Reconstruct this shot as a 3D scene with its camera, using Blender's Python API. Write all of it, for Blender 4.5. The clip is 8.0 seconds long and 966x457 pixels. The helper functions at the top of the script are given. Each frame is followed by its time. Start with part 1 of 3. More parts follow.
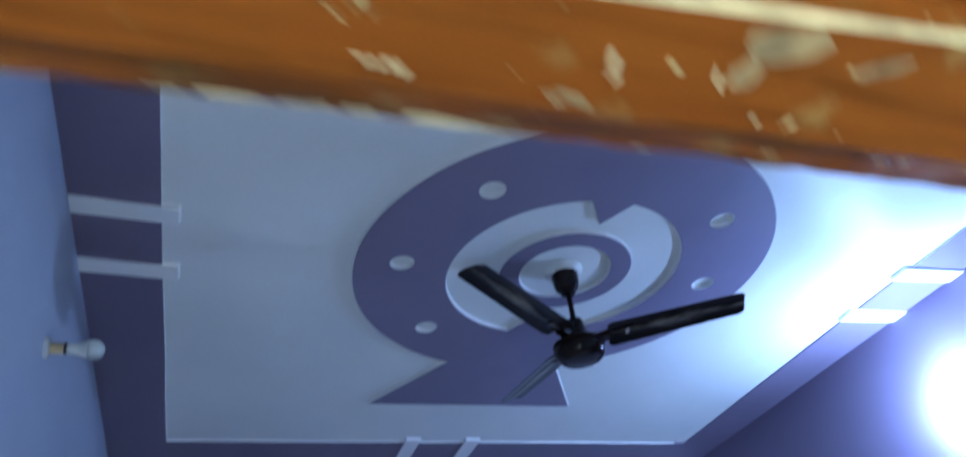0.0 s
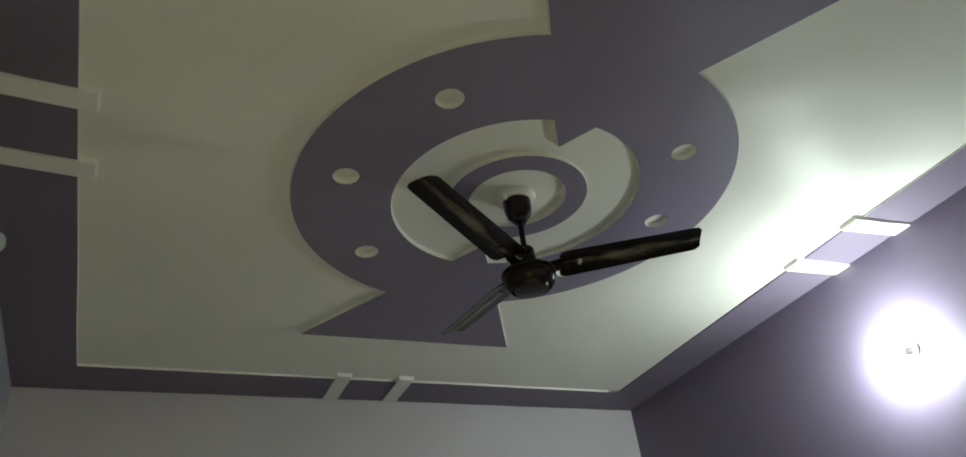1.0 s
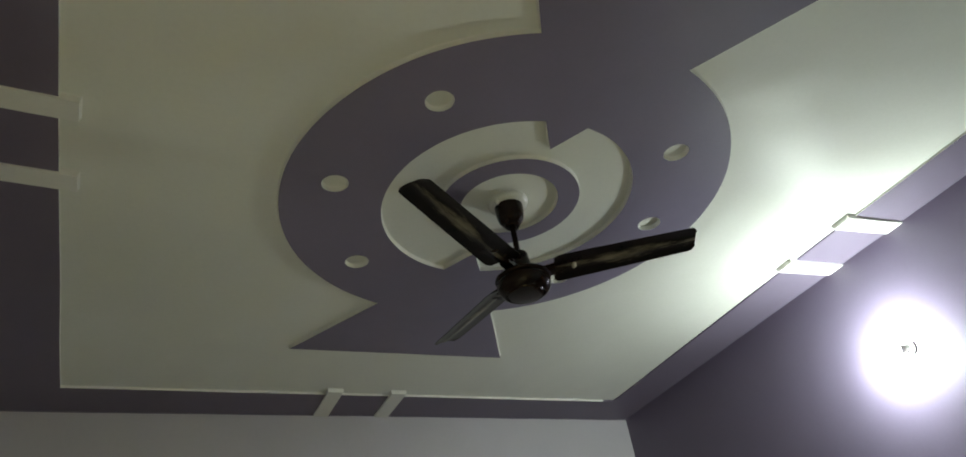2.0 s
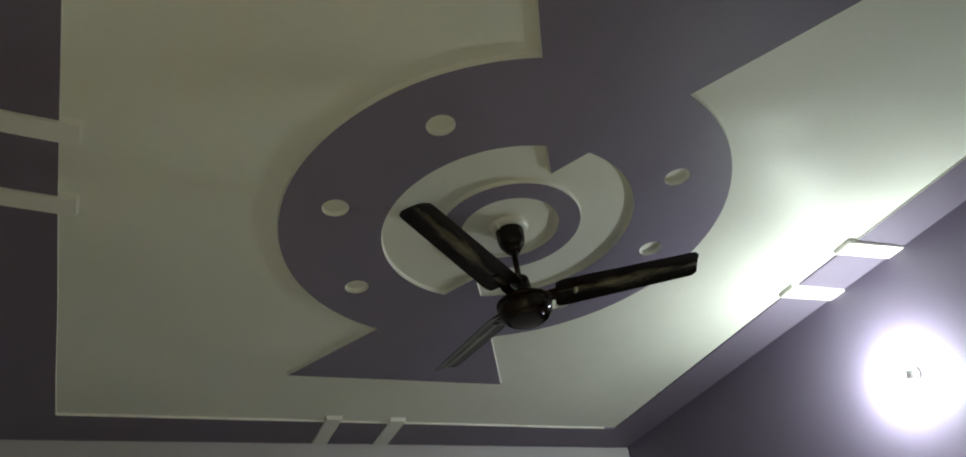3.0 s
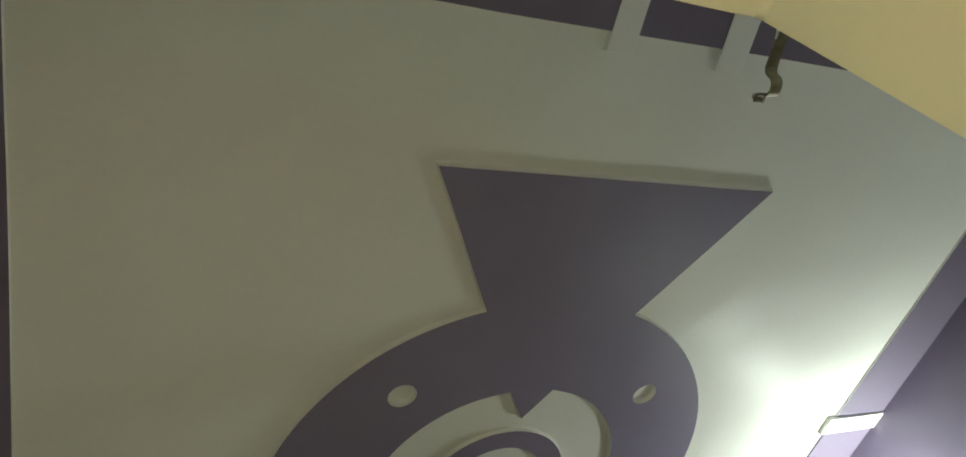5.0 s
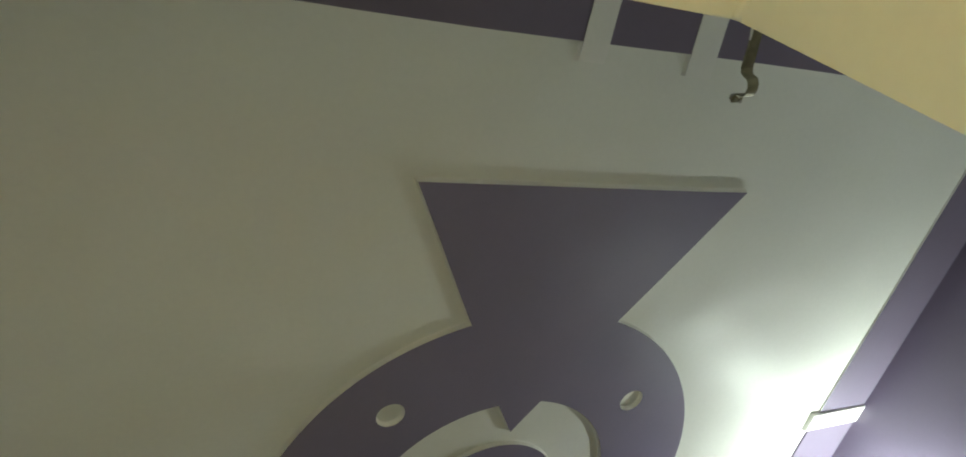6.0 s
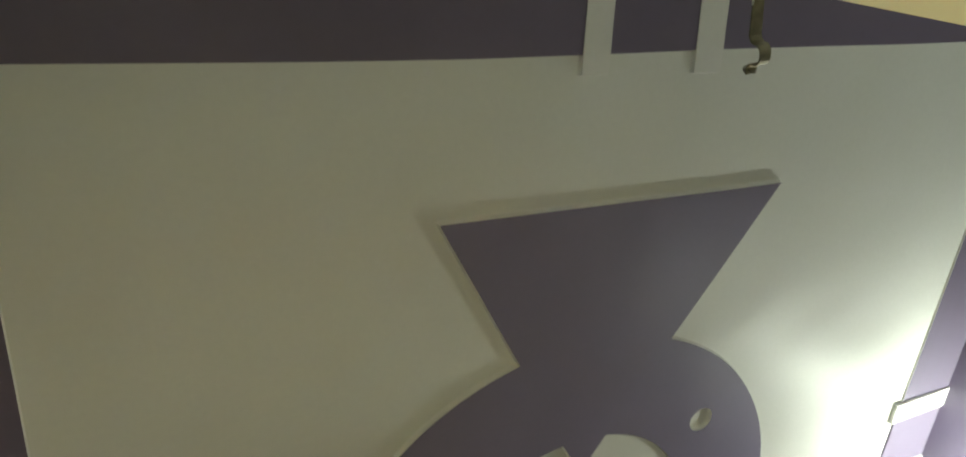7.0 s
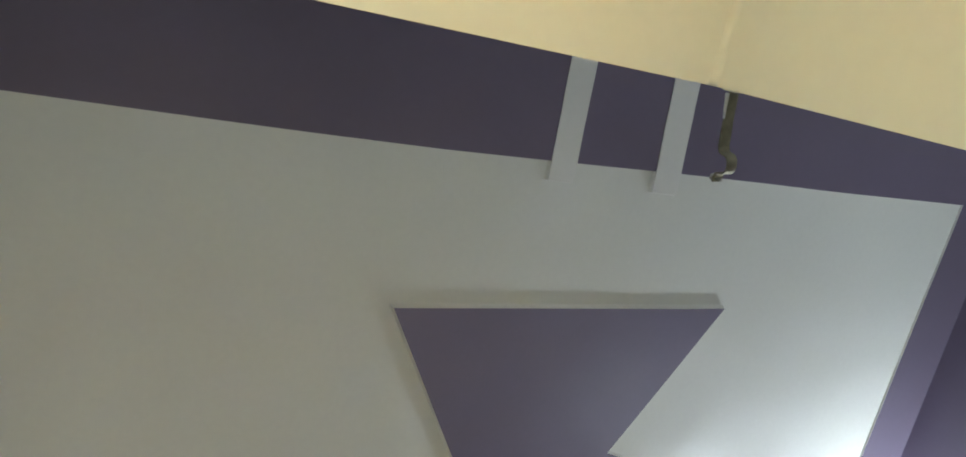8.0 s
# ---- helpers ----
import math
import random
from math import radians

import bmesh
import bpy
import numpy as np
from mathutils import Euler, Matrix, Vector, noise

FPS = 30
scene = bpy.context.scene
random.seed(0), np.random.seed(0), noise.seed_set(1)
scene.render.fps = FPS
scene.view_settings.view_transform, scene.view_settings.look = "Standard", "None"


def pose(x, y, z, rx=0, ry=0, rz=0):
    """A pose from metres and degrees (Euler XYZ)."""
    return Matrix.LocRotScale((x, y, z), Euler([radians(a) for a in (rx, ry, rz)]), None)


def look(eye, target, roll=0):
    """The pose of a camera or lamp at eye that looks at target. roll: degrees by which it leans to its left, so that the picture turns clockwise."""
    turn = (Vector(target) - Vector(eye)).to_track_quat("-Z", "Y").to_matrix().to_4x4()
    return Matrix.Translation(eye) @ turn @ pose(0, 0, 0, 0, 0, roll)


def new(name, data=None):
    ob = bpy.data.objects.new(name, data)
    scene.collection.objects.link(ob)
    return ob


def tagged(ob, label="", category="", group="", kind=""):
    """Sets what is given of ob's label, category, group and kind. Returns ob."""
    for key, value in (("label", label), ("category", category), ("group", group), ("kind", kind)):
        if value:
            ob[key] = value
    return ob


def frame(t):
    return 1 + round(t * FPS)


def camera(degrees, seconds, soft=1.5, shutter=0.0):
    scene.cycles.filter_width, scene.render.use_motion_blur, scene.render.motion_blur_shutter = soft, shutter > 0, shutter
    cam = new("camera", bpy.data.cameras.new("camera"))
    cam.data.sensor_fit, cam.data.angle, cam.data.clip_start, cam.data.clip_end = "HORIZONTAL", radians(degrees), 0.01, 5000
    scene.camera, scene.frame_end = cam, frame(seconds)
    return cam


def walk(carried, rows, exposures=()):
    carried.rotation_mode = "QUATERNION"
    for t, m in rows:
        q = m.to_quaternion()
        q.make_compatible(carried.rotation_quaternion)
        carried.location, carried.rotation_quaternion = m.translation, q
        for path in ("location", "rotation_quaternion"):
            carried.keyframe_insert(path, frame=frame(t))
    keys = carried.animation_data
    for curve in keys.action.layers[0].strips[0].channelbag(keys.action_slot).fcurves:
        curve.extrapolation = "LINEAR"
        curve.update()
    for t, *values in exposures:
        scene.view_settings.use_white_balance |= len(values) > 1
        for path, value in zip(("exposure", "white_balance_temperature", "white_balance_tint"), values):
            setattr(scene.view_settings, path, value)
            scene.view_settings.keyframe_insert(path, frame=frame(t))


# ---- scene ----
cam = camera(63.5, 8.0, soft=1.65, shutter=0.5)
# seconds, eye, target, lean
PATH = [
    (0, (-1.183, -2.175, 1.789), (-0.571, -0.67, 2.954), -8.0),
    (0.1, (-1.152, -2.157, 1.785), (-0.56, -0.615, 2.913), -7.1),
    (0.2, (-1.137, -2.135, 1.794), (-0.547, -0.558, 2.872), -7.2),
    (0.3, (-1.133, -2.096, 1.787), (-0.508, -0.515, 2.842), -6.8),
    (0.5, (-1.116, -2.052, 1.757), (-0.42, -0.503, 2.814), -6.8),
    (1, (-1.167, -1.955, 1.767), (-0.387, -0.455, 2.835), -7.8),
    (2.5, (-1.167, -1.888, 1.756), (-0.36, -0.442, 2.876), -10.4),
    (3, (-1.168, -1.878, 1.762), (-0.364, -0.457, 2.917), -10.3),
    (3.5, (-1.166, -1.872, 1.758), (-0.335, -0.543, 3.001), -14.6),
    (4, (-1.181, -1.905, 1.755), (-0.362, -0.728, 3.149), -21.8),
    (4.5, (-1.164, -1.955, 1.77), (-0.335, -0.923, 3.27), -27.2),
    (6, (-1.187, -1.944, 1.772), (-0.292, -1.036, 3.314), -35.7),
    (6.5, (-1.198, -1.911, 1.783), (-0.245, -1.057, 3.319), -42.2),
    (7, (-1.143, -1.888, 1.799), (-0.326, -1.081, 3.437), -45.9),
    (7.5, (-1.158, -1.847, 1.78), (-0.253, -1.264, 3.466), -50.2),
    (8, (-1.193, -1.837, 1.773), (-0.236, -1.327, 3.453), -53.0),
]
# seconds, stops, kelvin, tint
LOOKS = [
    (0.0, 0.40, 4120, 24), (0.1, 0.38, 4270, 23), (0.2, 0.32, 4880, 19), (0.3, 0.24, 5450, 14), (0.5, 0.17, 6180, 9),
    (0.8, -0.06, 6900, 4), (1.2, -0.14, 7000, 3), (3.0, -0.20, 7080, 3), (3.5, -0.25, 7100, 3), (4.5, -0.11, 7350, 2), (6.0, -0.01, 7100, 2), (7.0, 0.06, 7600, 2),
    (7.5, 0.32, 7000, 6), (8.0, 0.49, 6230, 13),
]
walk(cam, [(t, look(eye, target, lean)) for t, eye, target, lean in PATH], LOOKS)

# ---- the room's measures ----
LEFT, RIGHT, FAR, NEAR = -1.650, 1.699, 1.919, -1.820   # inner wall faces
Z_EMBLEM, Z_BAND, Z_PANEL = 3.300, 3.305, 3.316         # emblem's face, painted border, white field
DOOR_L, DOOR_R, DOOR_TOP = -1.52, -0.560, 2.448          # opening in the near wall
NEAR_BACK = -2.050                                       # its hall side
HALL_FAR, HALL_L, HALL_R, HALL_TOP = -4.6, -2.9, 1.2, 3.2

# ---- world and large lights ----
world = bpy.data.worlds.new("world")
scene.world = world
world.use_nodes = True
world.node_tree.nodes["Background"].inputs[0].default_value = (0.02, 0.022, 0.03, 1)
world.node_tree.nodes["Background"].inputs[1].default_value = 0.05

BULB_GLOW = 1080.0
HALL_WATTS = 220.0
HALL_LAMP_X, HALL_LAMP_Y = -0.50, -2.72
hall_light = new("hall_lamp_light", bpy.data.lights.new("hall_lamp_light", "AREA"))
hall_light.data.shape, hall_light.data.size, hall_light.data.size_y = "RECTANGLE", 1.2, 0.06
hall_light.data.energy, hall_light.data.color = HALL_WATTS, (1.0, 0.948, 0.575)
hall_light.matrix_world = look((HALL_LAMP_X, HALL_LAMP_Y, HALL_TOP - 0.10), (HALL_LAMP_X, HALL_LAMP_Y + 0.02, 0.0), 90)


# ---- materials ----
def material(name, color, rough=0.5, spec=0.5, metal=0.0, blotch=0.06, blotch_scale=1.3, grain=0.03, grain_scale=60.0, bump=0.1,
             bump_scale=90.0, ripple=1.0, wave_scale=5.0):
    """A painted or plain surface with blotches, fine grain and relief, in object space metres."""
    mat = bpy.data.materials.new(name)
    mat.use_nodes = True
    nt = mat.node_tree
    bsdf = nt.nodes["Principled BSDF"]
    bsdf.inputs["Roughness"].default_value = rough
    bsdf.inputs["Specular IOR Level"].default_value = spec
    bsdf.inputs["Metallic"].default_value = metal
    co = nt.nodes.new("ShaderNodeTexCoord")

    def noise_node(scale, detail=4.0):
        n = nt.nodes.new("ShaderNodeTexNoise")
        n.inputs["Scale"].default_value, n.inputs["Detail"].default_value = scale, detail
        nt.links.new(co.outputs["Object"], n.inputs["Vector"])
        return n

    low, fine = noise_node(blotch_scale, 5.0), noise_node(grain_scale, 3.0)
    tone = nt.nodes.new("ShaderNodeMix")
    tone.data_type, tone.blend_type = "RGBA", "MIX"
    dark = tuple(c * (1 - blotch * 2) for c in color)
    tone.inputs[6].default_value = (*dark, 1)
    tone.inputs[7].default_value = (*[min(1, c * (1 + blotch)) for c in color], 1)
    ramp = nt.nodes.new("ShaderNodeMapRange")
    ramp.inputs[1].default_value, ramp.inputs[2].default_value = 0.3, 0.65
    nt.links.new(low.outputs["Fac"], ramp.inputs[0])
    nt.links.new(ramp.outputs[0], tone.inputs[0])
    speck = nt.nodes.new("ShaderNodeMix")
    speck.data_type, speck.blend_type = "RGBA", "MULTIPLY"
    speck.inputs[0].default_value = 1.0
    grey = nt.nodes.new("ShaderNodeMapRange")
    grey.inputs[3].default_value, grey.inputs[4].default_value = 1 - 2 * grain, 1.0
    nt.links.new(fine.outputs["Fac"], grey.inputs[0])
    nt.links.new(tone.outputs[2], speck.inputs[6])
    nt.links.new(grey.outputs[0], speck.inputs[7])
    nt.links.new(speck.outputs[2], bsdf.inputs["Base Color"])
    gloss = nt.nodes.new("ShaderNodeMapRange")
    gloss.inputs[3].default_value, gloss.inputs[4].default_value = max(0.02, rough - 0.06), min(1, rough + 0.06)
    nt.links.new(low.outputs["Fac"], gloss.inputs[0])
    nt.links.new(gloss.outputs[0], bsdf.inputs["Roughness"])
    relief, relief_low = noise_node(bump_scale, 4.0), noise_node(wave_scale, 2.0)
    both = nt.nodes.new("ShaderNodeMath")
    both.operation, both.inputs[1].default_value = "MULTIPLY_ADD", 0.12
    nt.links.new(relief.outputs["Fac"], both.inputs[0])
    wave = nt.nodes.new("ShaderNodeMath")
    wave.operation, wave.inputs[1].default_value = "MULTIPLY", ripple
    nt.links.new(relief_low.outputs["Fac"], wave.inputs[0])
    nt.links.new(wave.outputs[0], both.inputs[2])
    bp = nt.nodes.new("ShaderNodeBump")
    bp.inputs["Strength"].default_value, bp.inputs["Distance"].default_value = bump, 0.01
    nt.links.new(both.outputs[0], bp.inputs["Height"])
    nt.links.new(bp.outputs[0], bsdf.inputs["Normal"])
    return mat


def overpaint(mat, color, level, ragged):
    """The border's paint carried a little way down a wall, with an uneven brushed edge."""
    nt = mat.node_tree
    bsdf = nt.nodes["Principled BSDF"]
    link = bsdf.inputs["Base Color"].links[0]
    co = nt.nodes.new("ShaderNodeTexCoord")
    n = nt.nodes.new("ShaderNodeTexNoise")
    n.inputs["Scale"].default_value, n.inputs["Detail"].default_value = 4.0, 3.0
    nt.links.new(co.outputs["Object"], n.inputs["Vector"])
    sep = nt.nodes.new("ShaderNodeSeparateXYZ")
    nt.links.new(co.outputs["Object"], sep.inputs[0])
    add = nt.nodes.new("ShaderNodeMath")
    add.operation, add.inputs[1].default_value = "MULTIPLY_ADD", ragged
    nt.links.new(n.outputs["Fac"], add.inputs[0])
    nt.links.new(sep.outputs["Z"], add.inputs[2])
    step = nt.nodes.new("ShaderNodeMath")
    step.operation, step.inputs[1].default_value = "GREATER_THAN", level + ragged * 0.5
    nt.links.new(add.outputs[0], step.inputs[0])
    mix = nt.nodes.new("ShaderNodeMix")
    mix.data_type = "RGBA"
    mix.inputs[7].default_value = (*color, 1)
    nt.links.new(step.outputs[0], mix.inputs[0])
    nt.links.new(link.from_socket, mix.inputs[6])
    nt.links.new(mix.outputs[2], bsdf.inputs["Base Color"])




def ridge_dust(mat, color, middle, reach):
    """Dust and rubbing in a ragged streak along the ridge of a blade, which runs along its own x."""
    nt = mat.node_tree
    bsdf = nt.nodes["Principled BSDF"]
    link = bsdf.inputs["Base Color"].links[0]
    co = nt.nodes.new("ShaderNodeTexCoord")
    random_shift = nt.nodes.new("ShaderNodeObjectInfo")
    run = nt.nodes.new("ShaderNodeMapping")
    run.inputs["Scale"].default_value = (9.0, 42.0, 1.0)
    nt.links.new(co.outputs["Object"], run.inputs[0])
    nt.links.new(random_shift.outputs["Random"], run.inputs["Location"])
    n = nt.nodes.new("ShaderNodeTexNoise")
    n.inputs["Scale"].default_value, n.inputs["Detail"].default_value, n.inputs["Roughness"].default_value = 1.0, 6.0, 0.65
    nt.links.new(run.outputs[0], n.inputs["Vector"])
    sep = nt.nodes.new("ShaderNodeSeparateXYZ")
    nt.links.new(co.outputs["Object"], sep.inputs[0])

    def calc(kind, a, b):
        m = nt.nodes.new("ShaderNodeMath")
        m.operation = kind
        for slot, value in zip(m.inputs, (a, b)):
            if isinstance(value, (int, float)):
                slot.default_value = value
            else:
                nt.links.new(value, slot)
        return m.outputs[0]

    off = calc("ABSOLUTE", calc("SUBTRACT", sep.outputs["Y"], middle), 0)
    near = calc("SUBTRACT", 1.0, calc("DIVIDE", off, reach))
    along = calc("SUBTRACT", 1.0, calc("DIVIDE", calc("ABSOLUTE", calc("SUBTRACT", sep.outputs["X"], 0.39), 0), 0.22))
    level = calc("ADD", calc("MULTIPLY", near, 0.16), calc("ADD", n.outputs["Fac"], calc("MULTIPLY", along, 0.20)))
    ramp = nt.nodes.new("ShaderNodeMapRange")
    ramp.inputs[1].default_value, ramp.inputs[2].default_value, ramp.inputs[4].default_value = 0.60, 0.86, 0.75
    nt.links.new(level, ramp.inputs[0])
    mix = nt.nodes.new("ShaderNodeMix")
    mix.data_type = "RGBA"
    mix.inputs[7].default_value = (*color, 1)
    nt.links.new(ramp.outputs[0], mix.inputs[0])
    nt.links.new(link.from_socket, mix.inputs[6])
    nt.links.new(mix.outputs[2], bsdf.inputs["Base Color"])


PURPLE = (0.218, 0.190, 0.272)
white_paint = material("white_ceiling_paint", (0.76, 0.76, 0.72), rough=0.42, spec=0.06, blotch=0.025, bump=0.10, ripple=27.0, wave_scale=2.2)
side_paint = material("white_edge_paint", (0.78, 0.77, 0.74), rough=0.5, blotch=0.03, bump=0.15)
purple_paint = material("purple_paint", PURPLE, rough=0.5, spec=0.16, blotch=0.05, bump=0.10, ripple=9.0, wave_scale=3.5)
border_paint = material("deep_purple_paint", (0.170, 0.141, 0.203), rough=0.5, spec=0.3, blotch=0.05, bump=0.10)
purple_wall = material("purple_wall_paint", (0.155, 0.127, 0.195), rough=0.45, blotch=0.05, bump=0.12)
lavender_wall = material("lavender_wall_paint", (0.43, 0.455, 0.53), rough=0.5, blotch=0.04, bump=0.12)
pale_wall = material("pale_lavender_wall_paint", (0.565, 0.535, 0.59), rough=0.5, blotch=0.04, bump=0.12)
overpaint(pale_wall, (0.170, 0.141, 0.203), 3.300, 0.009)
overpaint(lavender_wall, (0.170, 0.141, 0.203), 3.296, 0.012)
cream_wall = material("cream_wall_paint", (0.755, 0.785, 0.75), rough=0.5, blotch=0.03, bump=0.14)
hall_paint = material("hall_cream_paint", (0.77, 0.765, 0.71), rough=0.6, blotch=0.04)
floor_stone = material("floor_tile", (0.56, 0.53, 0.48), rough=0.3, blotch=0.08, blotch_scale=3.0)
fan_brown = material("dark_brown_enamel", (0.017, 0.009, 0.006), rough=0.13, spec=0.22, blotch=0.2, blotch_scale=9, grain=0.1, bump=0.05)
fan_dust = material("dusty_blade_enamel", (0.010, 0.006, 0.004), rough=0.30, spec=0.13, blotch=0.3, blotch_scale=14, grain=0.15, bump=0.06)
ridge_dust(fan_dust, (0.27, 0.235, 0.17), 0.004, 0.020)
pale_rivet = material("pale_rivet", (0.42, 0.38, 0.31), rough=0.5, blotch=0.2, blotch_scale=80)
fan_top = material("dusty_blade_top", (0.22, 0.20, 0.135), rough=0.7, blotch=0.25, blotch_scale=12, grain=0.15)
bare_metal = material("scratched_metal", (0.5, 0.48, 0.44), rough=0.35, metal=1.0)
rose_white = material("white_plastic", (0.72, 0.72, 0.68), rough=0.25, blotch=0.04)
brass = material("aged_brass", (0.34, 0.31, 0.22), rough=0.52, metal=1.0, blotch=0.2, blotch_scale=40, bump=0.2)
holder_tan = material("tan_bakelite", (0.55, 0.42, 0.20), rough=0.35, blotch=0.08, blotch_scale=30)
black_ring = material("black_bakelite", (0.015, 0.014, 0.014), rough=0.35)
bulb_white = material("frosted_bulb", (0.70, 0.71, 0.66), rough=0.12, spec=0.6, blotch=0.03, bump=0.0)
bulb_glass = material("thin_bulb_glass", (0.80, 0.84, 0.80), rough=0.10, spec=0.6, blotch=0.03, bump=0.0)
bulb_glass.node_tree.nodes["Principled BSDF"].inputs["Transmission Weight"].default_value = 0.55


def glowing(name, color, strength):
    mat = bpy.data.materials.new(name)
    mat.use_nodes = True
    bsdf = mat.node_tree.nodes["Principled BSDF"]
    bsdf.inputs["Emission Color"].default_value = (*color, 1)
    bsdf.inputs["Emission Strength"].default_value = strength
    return mat


lit_bulb = glowing("lit_bulb_dome", (0.865, 0.99, 1.0), BULB_GLOW)
lit_side = glowing("lit_bulb_side", (0.865, 0.99, 1.0), BULB_GLOW * 0.24)
lit_throat = glowing("lit_bulb_throat", (0.865, 0.99, 1.0), BULB_GLOW * 0.95)
tube_glow = bpy.data.materials.new("lit_tube")
tube_glow.use_nodes = True
tube_glow.node_tree.nodes["Principled BSDF"].inputs["Emission Color"].default_value = (1.0, 0.85, 0.6, 1)
tube_glow.node_tree.nodes["Principled BSDF"].inputs["Emission Strength"].default_value = 12.0


def varnished_wood(name, soil_shade):
    """Orange-brown varnish over wood, chipped to pale filler along the arrises and in scuffs."""
    mat = bpy.data.materials.new(name)
    mat.use_nodes = True
    nt = mat.node_tree
    bsdf = nt.nodes["Principled BSDF"]
    co = nt.nodes.new("ShaderNodeTexCoord")
    stretch = nt.nodes.new("ShaderNodeMapping")
    stretch.inputs["Scale"].default_value = (2.0, 22.0, 22.0)
    nt.links.new(co.outputs["Object"], stretch.inputs[0])
    grain = nt.nodes.new("ShaderNodeTexNoise")
    grain.inputs["Scale"].default_value, grain.inputs["Detail"].default_value = 6.0, 6.0
    nt.links.new(stretch.outputs[0], grain.inputs["Vector"])
    tone = nt.nodes.new("ShaderNodeValToRGB")
    tone.color_ramp.elements[0].position, tone.color_ramp.elements[0].color = 0.3, (0.170, 0.050, 0.0006, 1)
    tone.color_ramp.elements[1].position, tone.color_ramp.elements[1].color = 0.7, (0.235, 0.075, 0.0006, 1)
    nt.links.new(grain.outputs["Fac"], tone.inputs[0])
    chips = nt.nodes.new("ShaderNodeTexNoise")
    chips.inputs["Scale"].default_value, chips.inputs["Detail"].default_value = 85.0, 3.0
    nt.links.new(co.outputs["Object"], chips.inputs["Vector"])
    worn = nt.nodes.new("ShaderNodeValToRGB")
    worn.color_ramp.elements[0].position, worn.color_ramp.elements[1].position = 0.68, 0.71
    nt.links.new(chips.outputs["Fac"], worn.inputs[0])
    mix = nt.nodes.new("ShaderNodeMix")
    mix.data_type = "RGBA"
    mix.inputs[7].default_value = (0.58, 0.48, 0.19, 1)
    nt.links.new(worn.outputs[0], mix.inputs[0])
    nt.links.new(tone.outputs[0], mix.inputs[6])
    smear = nt.nodes.new("ShaderNodeTexNoise")
    smear.inputs["Scale"].default_value, smear.inputs["Detail"].default_value = 44.0, 5.0
    nt.links.new(co.outputs["Object"], smear.inputs["Vector"])
    veil = nt.nodes.new("ShaderNodeMapRange")
    veil.inputs[1].default_value, veil.inputs[2].default_value, veil.inputs[4].default_value = 0.61, 0.70, 0.50
    nt.links.new(smear.outputs["Fac"], veil.inputs[0])
    film = nt.nodes.new("ShaderNodeMix")
    film.data_type = "RGBA"
    film.inputs[7].default_value = (0.34, 0.24, 0.055, 1)
    nt.links.new(veil.outputs[0], film.inputs[0])
    nt.links.new(mix.outputs[2], film.inputs[6])
    # dark patches: soil on the frame, and shade painted into the rails' slope
    dark_noise = nt.nodes.new("ShaderNodeTexNoise")
    dark_noise.inputs["Scale"].default_value, dark_noise.inputs["Detail"].default_value = 9.0, 5.0
    nt.links.new(stretch.outputs[0], dark_noise.inputs["Vector"])
    dark_range = nt.nodes.new("ShaderNodeMapRange")
    dark_range.inputs[1].default_value, dark_range.inputs[2].default_value, dark_range.inputs[4].default_value = 0.58 - 0.2 * soil_shade, 0.72 - 0.2 * soil_shade, 0.30 + 0.6 * soil_shade
    nt.links.new(dark_noise.outputs["Fac"], dark_range.inputs[0])
    darkened = nt.nodes.new("ShaderNodeMix")
    darkened.data_type = "RGBA"
    darkened.inputs[7].default_value = (0.05, 0.020, 0.002, 1)
    nt.links.new(dark_range.outputs[0], darkened.inputs[0])
    nt.links.new(film.outputs[2], darkened.inputs[6])
    nt.links.new(darkened.outputs[2], bsdf.inputs["Base Color"])
    bsdf.inputs["Roughness"].default_value = 0.5
    bsdf.inputs["Specular IOR Level"].default_value = 0.06
    bp = nt.nodes.new("ShaderNodeBump")
    bp.inputs["Strength"].default_value, bp.inputs["Distance"].default_value = 0.35, 0.004
    bp.invert = True
    nt.links.new(worn.outputs[0], bp.inputs["Height"])
    nt.links.new(bp.outputs[0], bsdf.inputs["Normal"])
    return mat


wood = varnished_wood("chipped_varnished_wood", 0.15)
# darker copy for the rails' room-side slope: shade painted in along with soil
shaded_soiled_wood = varnished_wood("shaded_soiled_varnish", 0.75)
smeared_filler = material("smeared_filler", (0.37, 0.265, 0.10), rough=0.6, blotch=0.3, blotch_scale=120, grain=0.2, grain_scale=300, bump=0.3)
chip_filler = material("chipped_pale_filler", (0.62, 0.52, 0.25), rough=0.7, blotch=0.2, blotch_scale=60, bump=0.4)


# ---- mesh helpers ----
def box(bm, x0, x1, y0, y1, z0, z1):
    made = bmesh.ops.create_cube(bm, size=1.0)["verts"]
    bmesh.ops.scale(bm, vec=(x1 - x0, y1 - y0, z1 - z0), verts=made)
    bmesh.ops.translate(bm, vec=((x0 + x1) / 2, (y0 + y1) / 2, (z0 + z1) / 2), verts=made)
    return made


def soften(bm, width, segments=2):
    bmesh.ops.bevel(bm, geom=bm.edges[:], offset=width, segments=segments, affect="EDGES", clamp_overlap=True)


